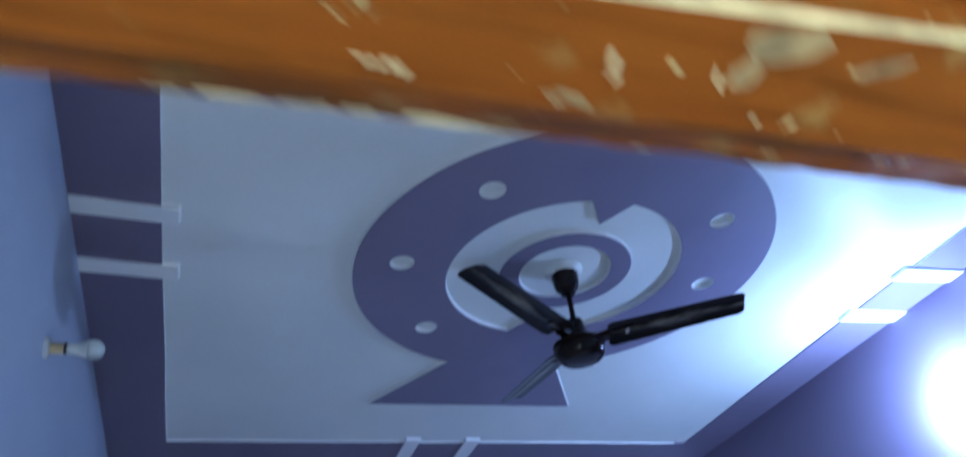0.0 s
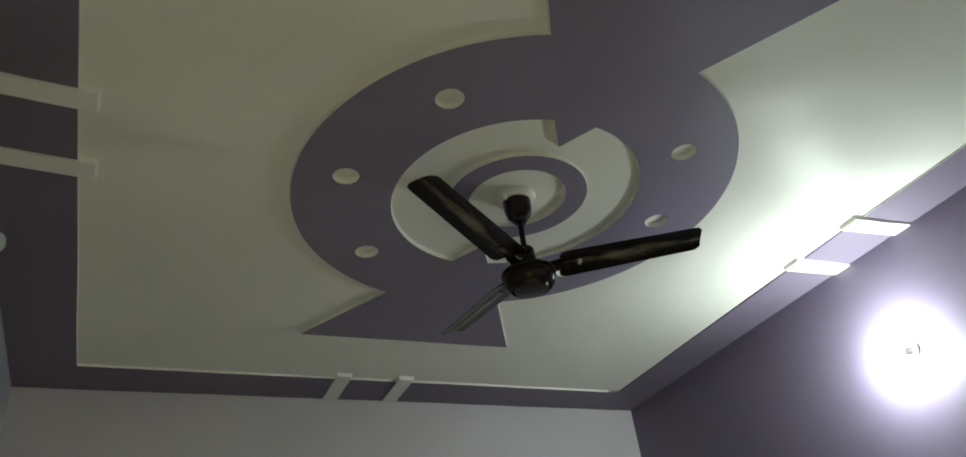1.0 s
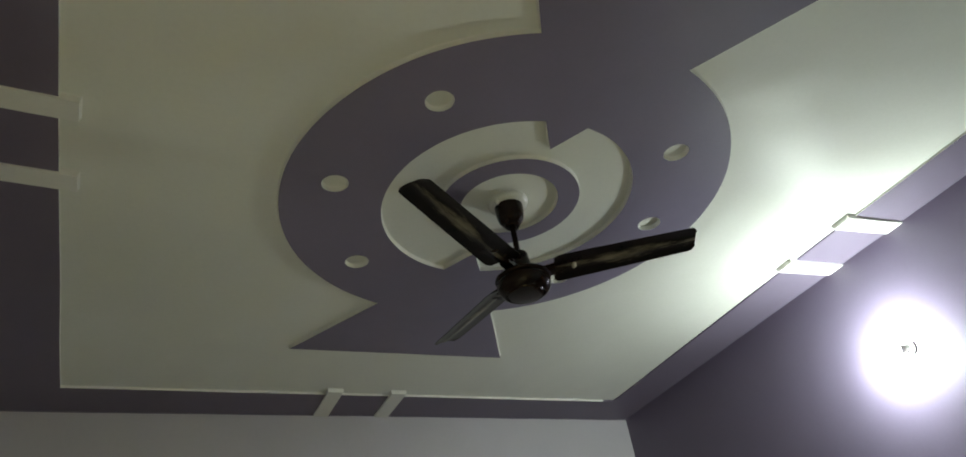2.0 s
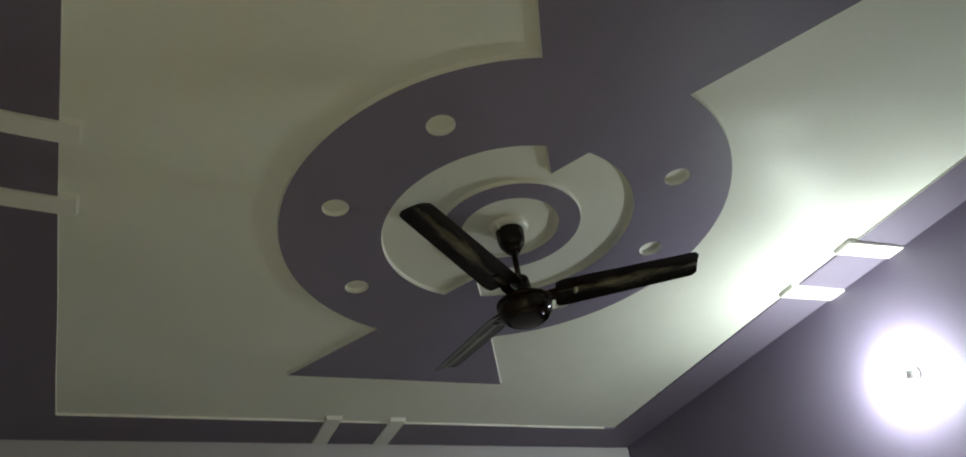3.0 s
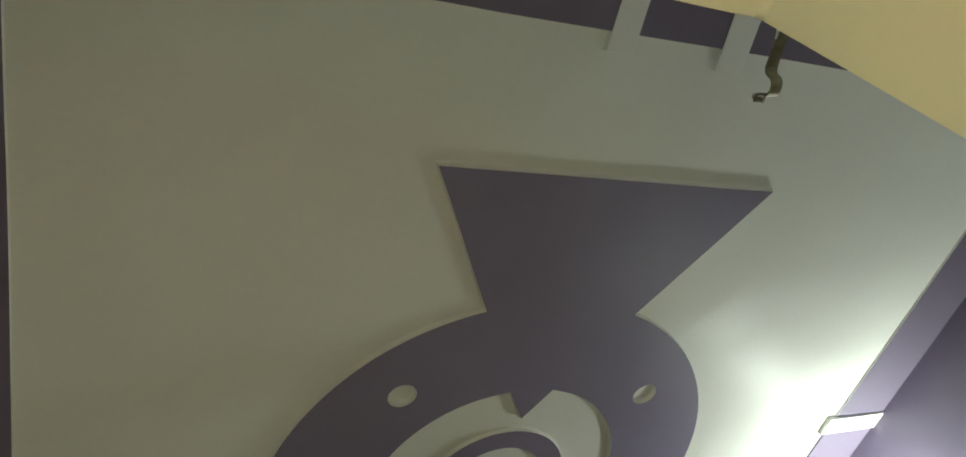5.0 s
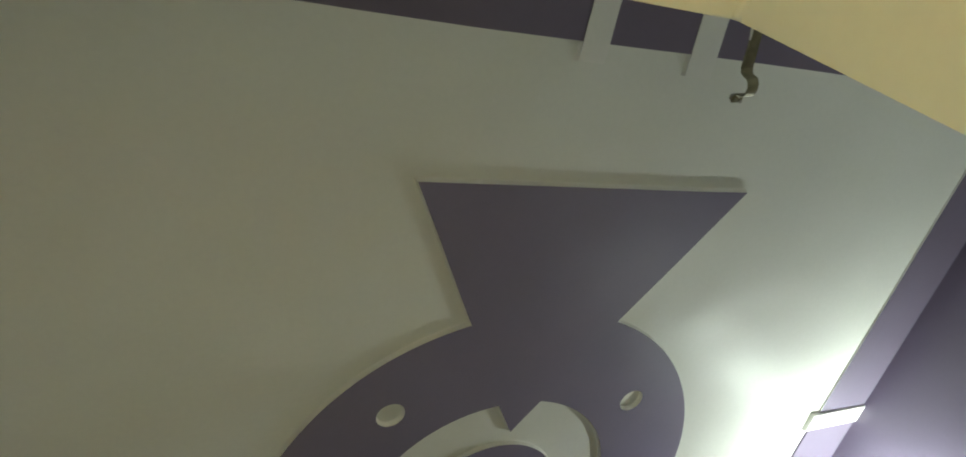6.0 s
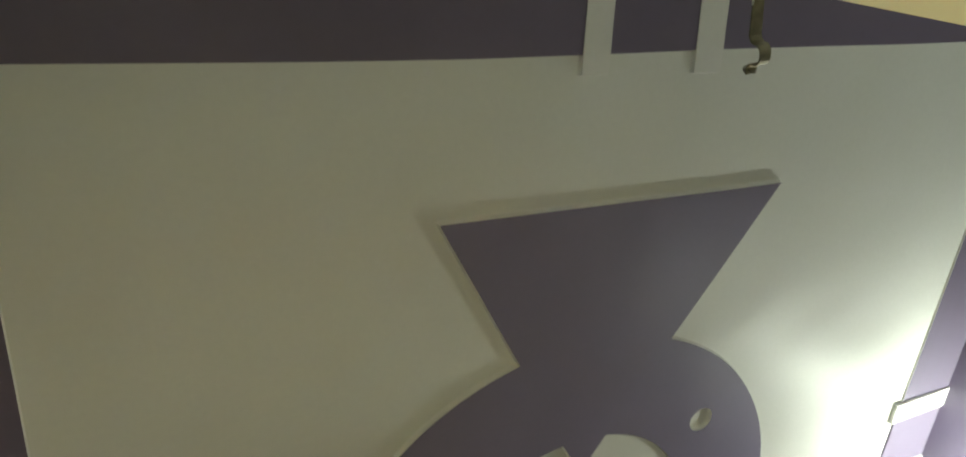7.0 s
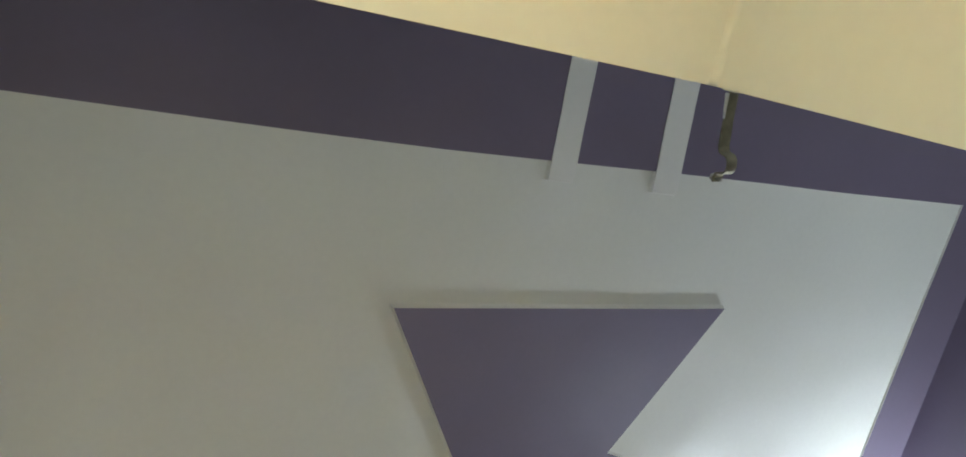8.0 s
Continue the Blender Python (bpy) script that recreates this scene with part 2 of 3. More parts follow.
def lathe(bm, profile, m=Matrix(), steps=32):
    """Turns (radius, height) pairs round the local z axis, placed by m."""
    rings = []
    for r, z in profile:
        ring = []
        for k in range(steps):
            a = 2 * math.pi * k / steps
            ring.append(bm.verts.new(m @ Vector((r * math.cos(a), r * math.sin(a), z))))
        rings.append(ring)
    for a, b in zip(rings, rings[1:]):
        for k in range(steps):
            bm.faces.new((a[k], a[(k + 1) % steps], b[(k + 1) % steps], b[k]))
    bm.faces.new(rings[0][::-1])
    bm.faces.new(rings[-1])
    bmesh.ops.recalc_face_normals(bm, faces=bm.faces[:])


def part(name, bm, mat, parent=None, label="", smooth=False):
    """Links a bmesh as one mesh object, under a thing or a part if one is given."""
    me = bpy.data.meshes.new(name)
    if smooth:
        for f in bm.faces:
            f.smooth = True
    bm.to_mesh(me)
    bm.free()
    for one in mat if isinstance(mat, (list, tuple)) else [mat]:
        me.materials.append(one)
    ob = new(name, me)
    if smooth:
        me.set_sharp_from_angle(angle=radians(35))
    if parent:
        ob.parent = parent
    return tagged(ob, label)


def setting(name, bm, mat, label, category):
    return tagged(part(name, bm, mat), label, category, kind="structure")


def wavering(points, amount, length=0.35, seed=0.0):
    """Moves an outline in and out a few millimetres, as plaster cut by hand."""
    out = []
    for x, y in points:
        v = Vector((x / length, y / length, seed))
        out.append((x + amount * noise.noise(v), y + amount * noise.noise(v + Vector((7.3, 2.1, 4.4)))))
    return out


def plate(name, outlines, z0, z1, face_mat, edge_mat, parent=None, label="", flare=0.008):
    """A flat plaster plate between z0 and z1 from an outline and its holes; the underside painted apart from the edges,
    which are trowelled out into a small cove where they meet the ceiling."""
    bm = bmesh.new()
    profile = ((0.0, 0.0), (0.10, 0.30), (0.25, 0.60), (0.50, 0.85), (1.0, 1.0))   # shares of the flare and of the height
    rims = []
    for k, pts in enumerate(outlines):
        area = sum(a[0] * b[1] - b[0] * a[1] for a, b in zip(pts, pts[1:] + pts[:1]))
        if (area > 0) == (k > 0):
            pts = pts[::-1]
        flat = [Vector(p) for p in pts]
        rims.append([bm.verts.new((p.x, p.y, z0)) for p in flat])
        ways = []
        for a, b in zip(flat, flat[1:] + flat[:1]):
            d = (b - a).normalized()
            ways.append(Vector((d.y, -d.x)))
        rings = []
        for share, height in profile:
            ring = []
            for i, p in enumerate(flat if height else []):
                n = (ways[i - 1] + ways[i]) / max(0.35, 1 + ways[i - 1].dot(ways[i]))
                q = p + n * flare * share
                ring.append(bm.verts.new((q.x, q.y, z0 + (z1 - z0) * height)))
            rings.append(ring if height else rims[-1])
        m = len(flat)
        for a, b in zip(rings, rings[1:]):
            for i in range(m):
                f = bm.faces.new((a[i], a[(i + 1) % m], b[(i + 1) % m], b[i]))
                f.material_index, f.smooth = 1, True
    edges = [bm.edges.get((rim[i - 1], rim[i])) for rim in rims for i in range(len(rim))]
    for f in bmesh.ops.triangle_fill(bm, edges=edges, use_beauty=True, normal=(0, 0, -1))["geom"]:
        if isinstance(f, bmesh.types.BMFace) and f.normal.z > 0:
            f.normal_flip()
    ob = part(name, bm, [face_mat, edge_mat], parent, label)
    ob.data.set_sharp_from_angle(angle=radians(40))
    return ob


def arc(r, a0, a1, steps):
    return [(r * math.cos(radians(a0 + (a1 - a0) * k / steps)), r * math.sin(radians(a0 + (a1 - a0) * k / steps))) for k in range(steps + 1)]


def straight(a, b, steps):
    return [(a[0] + (b[0] - a[0]) * k / steps, a[1] + (b[1] - a[1]) * k / steps) for k in range(steps + 1)]


# ---- the shell ----
bm = bmesh.new()
for v in box(bm, LEFT - 0.15, LEFT, NEAR_BACK, FAR + 0.15, 0, 3.6):
    v.co.x += 0.030 if v.co.y < 0 else 0.0   # the wall runs slightly askew
setting("wall_left", bm, lavender_wall, "lavender painted plaster wall with a bulb holder", "wall")
bm = bmesh.new()
box(bm, RIGHT, RIGHT + 0.15, NEAR_BACK, FAR + 0.15, 0, 3.6)
setting("wall_right", bm, purple_wall, "deep purple painted plaster wall with a lit bulb", "wall")
bm = bmesh.new()
box(bm, LEFT, RIGHT, FAR, FAR + 0.15, 0, 3.6)
setting("wall_far", bm, pale_wall, "pale lavender painted plaster wall", "wall")
bm = bmesh.new()
box(bm, LEFT, DOOR_L, NEAR_BACK, NEAR, 0, 3.6)
box(bm, DOOR_R, RIGHT, NEAR_BACK, NEAR, 0, 3.6)
box(bm, DOOR_L, DOOR_R, NEAR_BACK, NEAR, DOOR_TOP, 3.6)
bmesh.ops.remove_doubles(bm, verts=bm.verts[:], dist=0.0005)
setting("wall_near", bm, cream_wall, "cream painted plaster wall with a doorway", "wall")
bm = bmesh.new()
box(bm, LEFT - 0.02, RIGHT + 0.02, NEAR - 0.02, FAR + 0.02, Z_PANEL, 3.5)
setting("ceiling", bm, white_paint, "white painted plaster ceiling field", "ceiling")
bm = bmesh.new()
box(bm, -3.1, 2.0, -4.8, 2.1, -0.12, 0)
setting("floor", bm, floor_stone, "beige polished floor", "floor")
# the hall behind the doorway
bm = bmesh.new()
box(bm, HALL_L - 0.12, HALL_R + 0.12, HALL_FAR - 0.12, HALL_FAR, 0, HALL_TOP)
setting("hall_wall_back", bm, hall_paint, "cream painted hall wall", "wall")
bm = bmesh.new()
box(bm, HALL_L - 0.12, HALL_L, HALL_FAR, NEAR_BACK, 0, HALL_TOP)
setting("hall_wall_left", bm, hall_paint, "cream painted hall wall", "wall")
bm = bmesh.new()
box(bm, HALL_R, HALL_R + 0.12, HALL_FAR, NEAR_BACK, 0, HALL_TOP)
setting("hall_wall_right", bm, hall_paint, "cream painted hall wall", "wall")
bm = bmesh.new()
box(bm, HALL_L - 0.12, LEFT - 0.12, NEAR_BACK, NEAR_BACK + 0.12, 0, HALL_TOP)
setting("hall_wall_front", bm, hall_paint, "cream painted hall wall", "wall")
bm = bmesh.new()
box(bm, HALL_L - 0.12, HALL_R + 0.12, HALL_FAR - 0.12, NEAR_BACK, HALL_TOP, HALL_TOP + 0.12)
setting("hall_ceiling", bm, hall_paint, "cream painted hall ceiling", "ceiling")

# ---- painted border of the ceiling ----
PL, PR, PN, PF = -1.384, 1.452, -1.556, 1.659
outer = [(LEFT - 0.02, NEAR - 0.02), (RIGHT + 0.02, NEAR - 0.02), (RIGHT + 0.02, FAR + 0.02), (LEFT - 0.02, FAR + 0.02)]
inner = (straight((PL, PN), (PL, PF), 40)[:-1] + straight((PL, PF), (PR, PF), 40)[:-1]
         + straight((PR, PF), (PR, PN), 48)[:-1] + straight((PR, PN), (PL, PN), 40)[:-1])
inner = [(x + (0.010 * noise.noise(Vector((0.3, y * 1.7, 1.0))) + 0.016 * max(0.0, -y) if x > PR - 0.01 else 0.003 * noise.noise(Vector((x, y * 2, 5.0)))),
          y + 0.003 * noise.noise(Vector((x * 2, y, 9.0))) - (0.022 * max(x, -0.45) if y < PN + 0.001 else 0.0)) for x, y in inner]
border = plate("ceiling_border", [outer, inner], Z_BAND, Z_PANEL + 0.001, border_paint, side_paint, flare=0.003)
for v in border.data.vertices:
    if PR - 0.06 < v.co.x < PR + 0.06 and v.co.z < Z_BAND + 0.001:
        v.co.z += 0.005   # the step is shallow along the lit wall
for f in border.data.polygons:
    if f.center.x > PR - 0.06 and f.center.y > -0.20:
        f.material_index = 0   # these edge faces take the border's purple
tagged(border, "purple plaster border round a white ceiling", "ceiling", kind="structure")

# ---- plaster emblem: a disc crossed by two triangles ----
R_DISC, R_CUT, APEX, BASE, HALF = 0.775, 0.440, 0.310, 1.170, 0.505
TRI = ((0.496, 1.162), (-0.508, 1.174), (-0.503, -1.168), (0.526, -1.189))   # outer corners as laid


def on_triangle(r):
    """The angle, from the triangle's axis, at which its side crosses a circle."""
    k = HALF / (BASE - APEX)
    y = (k * k * APEX + math.sqrt(k ** 4 * APEX ** 2 - (1 + k * k) * (k * k * APEX ** 2 - r * r))) / (1 + k * k)
    return math.degrees(math.atan2(k * (y - APEX), y))


a_out, a_in = on_triangle(R_DISC), on_triangle(R_CUT)


def corner(r, a):
    return (r * math.cos(radians(a)), r * math.sin(radians(a)))


R_EAST = 0.769   # the disc is a little flat towards the lit wall
rim = arc(R_EAST, -90 + a_out, 90 - a_out, 90)
rim += straight(rim[-1], TRI[0], 10)[1:] + straight(TRI[0], TRI[1], 20)[1:]
rim += straight(TRI[1], corner(R_DISC, 90 + a_out), 10)[1:-1] + arc(R_DISC, 90 + a_out, 270 - a_out, 90)
rim += straight(rim[-1], TRI[2], 10)[1:] + straight(TRI[2], TRI[3], 20)[1:]
rim += straight(TRI[3], corner(R_EAST, -90 + a_out), 10)[1:-1]
cut = arc(R_CUT - 0.007, -90 + a_in, 90 - a_in, 60) + [(0, APEX)]
cut += [(x, y + 0.010) for x, y in arc(R_CUT - 0.001, 90 + a_in, 270 - a_in, 60)] + [(0.003, -APEX + 0.003)]
spots = []
for cx, cy in ((0.587, -0.003), (0.423, 0.423), (-0.416, 0.447), (-0.610, 0.013), (-0.419, -0.421), (0.436, -0.393)):
    spots.append([(cx + 0.043 * math.cos(2 * math.pi * k / 28), cy + 0.043 * math.sin(2 * math.pi * k / 28)) for k in range(28)])
emblem = new("ceiling_emblem")
emblem.location = (0.0, 0.0, Z_PANEL)
tagged(emblem, "raised purple plaster emblem, a ring crossed by two triangles", "ceiling moulding")
DEPTH = Z_PANEL - Z_EMBLEM
plate("plate", [wavering(rim, 0.0025), wavering(cut, 0.003, seed=3.0), *spots], -DEPTH, 0.001, purple_paint, side_paint, emblem, flare=0.006)
plate("inner_ring", [wavering(arc(0.247, 0, 354, 59), 0.002), arc(0.172, 0, 353, 49)], -DEPTH + 0.002, 0.001, purple_paint, side_paint, emblem, flare=0.006)

# ---- plaster bars across the border ----


def plaster_bar(x0, x1, y0, y1, slant=0.0, drop=0.008, skew=0.0):
    """slant: how far the near end lies towards the left; skew: how far the left end lies towards the far wall."""
    corners = [(x0 - slant, y0 + skew), (x1 - slant, y0), (x1, y1), (x0, y1 + skew)]
    shape = []
    for a, b in zip(corners, corners[1:] + corners[:1]):
        shape += straight(a, b, 8)[:-1]
    ob = plate("plaster_bar", [wavering(shape, 0.0015, 0.1)], Z_BAND - drop, Z_PANEL + 0.001, side_paint, side_paint, flare=0.006)
    return tagged(ob, "white painted plaster bar across the purple ceiling border", "ceiling moulding", "bars across the border")


for y0, y1 in ((-0.177, -0.101), (0.141, 0.215)):
    plaster_bar(LEFT - 0.01, PL + 0.048, y0, y1, skew=-0.021)
for y0, y1 in ((-0.239, -0.156), (0.097, 0.181)):
    plaster_bar(PR - 0.037, RIGHT + 0.01, y0, y1, skew=0.024)
for x0, x1 in ((-0.228, -0.154), (0.094, 0.170)):
    plaster_bar(x0, x1, PF - 0.048, FAR + 0.01)
for x0, x1 in ((-0.177, -0.105), (0.144, 0.226)):
    plaster_bar(x0, x1, NEAR - 0.01, PN + 0.050, 0.018 if x0 < 0 else 0.030, 0.002)


# ---- ceiling fan ----
def ceiling_fan(x, y):
    fan = new("ceiling_fan")
    fan.location = (x, y, Z_PANEL)
    tagged(fan, "dark brown enamelled three-blade ceiling fan hanging from a short rod", "ceiling fan")
    z = -Z_PANEL
    bm = bmesh.new()
    lathe(bm, [(0.070, 0.002), (0.070, -0.008), (0.066, -0.015), (0.056, -0.020), (0.02, -0.022)])
    part("ceiling_rose", bm, rose_white, fan, "round white ceiling rose", True)
    for a in (22, 202):
        bm = bmesh.new()
        lathe(bm, [(0.009, 0.002), (0.009, -0.024), (0.0075, -0.029), (0.004, -0.032), (0.001, -0.0325)],
              Matrix.Translation((0.060 * math.cos(radians(a)), 0.060 * math.sin(radians(a)), 0)), 16)
        part("screw_cap", bm, rose_white, fan, "glossy white screw cap", True)
    bm = bmesh.new()
    lathe(bm, [(0.012, -0.012), (0.045, -0.012), (0.049, -0.016), (0.0495, -0.032), (0.0480, -0.050), (0.0455, -0.066), (0.0415, -0.078),
               (0.035, -0.087), (0.028, -0.091), (0.027, -0.100), (0.023, -0.105), (0.013, -0.107)])
    part("canopy", bm, fan_brown, fan, "", True)
    bm = bmesh.new()
    lathe(bm, [(0.010, -0.020), (0.010, -0.270)], steps=16)
    part("rod", bm, fan_brown, fan, "", True)
    bm = bmesh.new()
    pin = Matrix.Translation((0, 0, -0.094)) @ Matrix.Rotation(radians(35), 4, "Z") @ Matrix.Rotation(radians(90), 4, "Y")
    lathe(bm, [(0.0075, -0.034), (0.0075, -0.027), (0.004, -0.027), (0.004, 0.027), (0.0075, 0.027), (0.0075, 0.033)], pin, 12)
    part("cross_bolt", bm, fan_brown, fan)
    bm = bmesh.new()
    lathe(bm, [(0.012, 3.106 + z), (0.026, 3.105 + z), (0.032, 3.096 + z), (0.035, 3.064 + z), (0.038, 3.036 + z), (0.02, 3.025 + z)])
    part("lower_cup", bm, fan_brown, fan, "", True)
    bm = bmesh.new()
    lathe(bm, [(0.030, 3.034 + z), (0.050, 3.032 + z), (0.070, 3.026 + z), (0.081, 3.018 + z), (0.086, 3.013 + z), (0.0915, 3.009 + z),
               (0.0920, 3.004 + z), (0.0895, 3.001 + z), (0.0845, 2.999 + z), (0.088, 2.995 + z), (0.0895, 2.986 + z), (0.088, 2.974 + z),
               (0.083, 2.963 + z), (0.075, 2.954 + z), (0.068, 2.9495 + z), (0.0660, 2.9490 + z), (0.0640, 2.9525 + z), (0.061, 2.9520 + z),
               (0.057, 2.9460 + z), (0.040, 2.9430 + z), (0.022, 2.9420 + z), (0.008, 2.9415 + z)], steps=48)
    part("motor", bm, fan_brown, fan, "", True)
    for k in range(3):
        turn = Matrix.Rotation(radians(-26.5 + 120 * k), 4, "Z")
        rise = Matrix.Rotation(radians((-4.1, -5, -5)[k]), 4, "Y")
        arm = Matrix.Translation((0, 0, 3.012 + z)) @ turn @ rise
        bm = bmesh.new()
        # forked iron between the motor and the blade
        for s in (-1, 1):
            verts = box(bm, 0.078, 0.200, -0.010, 0.010, 0.010, 0.015)
            bmesh.ops.rotate(bm, verts=verts, cent=(0.078, 0, 0), matrix=Matrix.Rotation(radians(7 * s), 3, "Z"))
            bmesh.ops.translate(bm, verts=verts, vec=(0, 0.010 * s, 0.0012 * s))
        box(bm, 0.070, 0.112, -0.018, 0.018, -0.004, 0.014)
        bm.transform(arm @ Matrix.Rotation(radians(-6), 4, "X"))
        part("blade_iron", bm, fan_brown, fan)
        # pressed blade: a cambered sheet with a rounded tip, leading edge raised
        bm = bmesh.new()
        low, high = [], []
        stations, across = 44, 14
        for i in range(stations + 1):
            r = 0.108 + (0.594 - 0.108) * i / stations
            half = 0.066 - 0.010 * (r - 0.108) / 0.486
            end, start = 0.594 - r, r - 0.108
            half *= 1 if end > 0.022 else 0.70 + 0.30 * math.sqrt(max(0.0, 1 - (1 - end / 0.022) ** 2))
            half *= 1 if start > 0.03 else 0.78 + 0.22 * math.sqrt(max(0.0, 1 - (1 - start / 0.03) ** 2))
            la, ha = [], []
            for j in range(across + 1):
                u = 2 * j / across - 1
                cam_z = 0.005 * (1 - u * u) - 0.006 * max(0.0, 1 - abs(u - 0.06) / 0.30) * (0.3 + 0.7 * math.sin(math.pi * min(1, start / 0.48)))
                p = Vector((r, half * u, cam_z))
                la.append(bm.verts.new(p))
                ha.append(bm.verts.new(p + Vector((0, 0, 0.0022))))
            low.append(la)
            high.append(ha)
        for i in range(stations):
            for j in range(across):
                bm.faces.new((low[i][j], low[i][j + 1], low[i + 1][j + 1], low[i + 1][j]))
                f = bm.faces.new((high[i][j], high[i + 1][j], high[i + 1][j + 1], high[i][j + 1]))
                f.material_index = 1
        for i in range(stations):
            bm.faces.new((low[i][0], low[i + 1][0], high[i + 1][0], high[i][0]))
            bm.faces.new((low[i][-1], high[i][-1], high[i + 1][-1], low[i + 1][-1]))
        for j in range(across):
            bm.faces.new((low[0][j], high[0][j], high[0][j + 1], low[0][j + 1]))
            bm.faces.new((low[-1][j], low[-1][j + 1], high[-1][j + 1], high[-1][j]))
        bmesh.ops.recalc_face_normals(bm, faces=bm.faces[:])
        tilt = Matrix.Rotation(radians((-10, -17, -9)[k]), 4, "X")
        blade = part("blade", bm, [fan_dust, fan_top], fan, "dark brown blade dusty on top", True)
        blade.matrix_local = Matrix.Translation((0, 0, 3.016 + z)) @ turn @ rise @ tilt
        # three rivets through the blade's root
        for dx, dy, wide in ((0.135, -0.018, 1.0), (0.135, 0.018, 1.0), (0.176, 0.004, 1.5)):
            bm = bmesh.new()
            lathe(bm, [(0.006 * wide, 0.003), (0.006 * wide, -0.001), (0.004 * wide, -0.004), (0.001, -0.005)], Matrix.Translation((dx, dy, 0.004)) @ Matrix.Diagonal((1, 1.0 if wide == 1 else 1.7, 1, 1)), 12)
            part("rivet", bm, pale_rivet if wide > 1 and k == 0 else fan_brown, blade, "pale rivet" if wide > 1 and k == 0 else "", True)
    return fan


ceiling_fan(0.0, 0.008)


# ---- bulbs in wall holders ----
def wall_bulb(name, m, glass, throat, body, label, collar, collar_label):
    """A bulb in a straight holder; local z points out of the wall."""
    lamp = new(name)
    lamp.matrix_world = m
    tagged(lamp, label, "light bulb")
    bm = bmesh.new()
    lathe(bm, [(0.031, -0.002), (0.031, 0.006), (0.028, 0.011), (0.019, 0.014), (0.004, 0.0145)])
    part("base_plate", bm, rose_white, lamp, "round white base plate", True)
    bm = bmesh.new()
    lathe(bm, [(0.004, 0.012), (0.017, 0.013), (0.0165, 0.030), (0.0155, 0.036), (0.0165, 0.040), (0.0165, 0.050), (0.004, 0.051)])
    part("holder", bm, body, lamp, "", True)
    bm = bmesh.new()
    lathe(bm, [(0.012, 0.0505), (0.0185, 0.0505), (0.0185, 0.058), (0.012, 0.0585)])
    part("collar", bm, collar, lamp, collar_label, True)
    bm = bmesh.new()
    lathe(bm, [(0.010, 0.057), (0.0145, 0.058), (0.0155, 0.070), (0.018, 0.082), (0.0225, 0.095), (0.027, 0.107), (0.0285, 0.113),
               (0.010, 0.1135)])
    part("throat", bm, throat, lamp, "", True)
    bm = bmesh.new()
    lathe(bm, [(0.010, 0.1138), (0.0287, 0.1138), (0.0298, 0.121), (0.0300, 0.128), (0.0285, 0.138), (0.0240, 0.147), (0.0165, 0.1535),
               (0.008, 0.1565), (0.001, 0.157)])
    for f in bm.faces:
        f.material_index = 1 if (f.calc_center_median().z < 0.138 and len(glass) > 1) else 0
    part("globe", bm, glass, lamp, "", True)
    return lamp


wall_bulb("light_bulb", Matrix.Translation((LEFT + 0.016, -0.030, 2.900)) @ Matrix.Rotation(radians(90), 4, "Y") @ Matrix.Scale(0.95, 4), [bulb_glass], bulb_white, holder_tan,
          "unlit frosted white bulb in a tan holder on a lavender wall", black_ring, "black collar")
wall_bulb("light_bulb", Matrix.Translation((RIGHT, -0.020, 2.835)) @ Matrix.Rotation(radians(-16), 4, "Z") @ Matrix.Rotation(radians(-90), 4, "Y"), [lit_bulb, lit_side], lit_throat, rose_white,
          "lit white bulb in a holder on a purple wall", rose_white, "white collar")


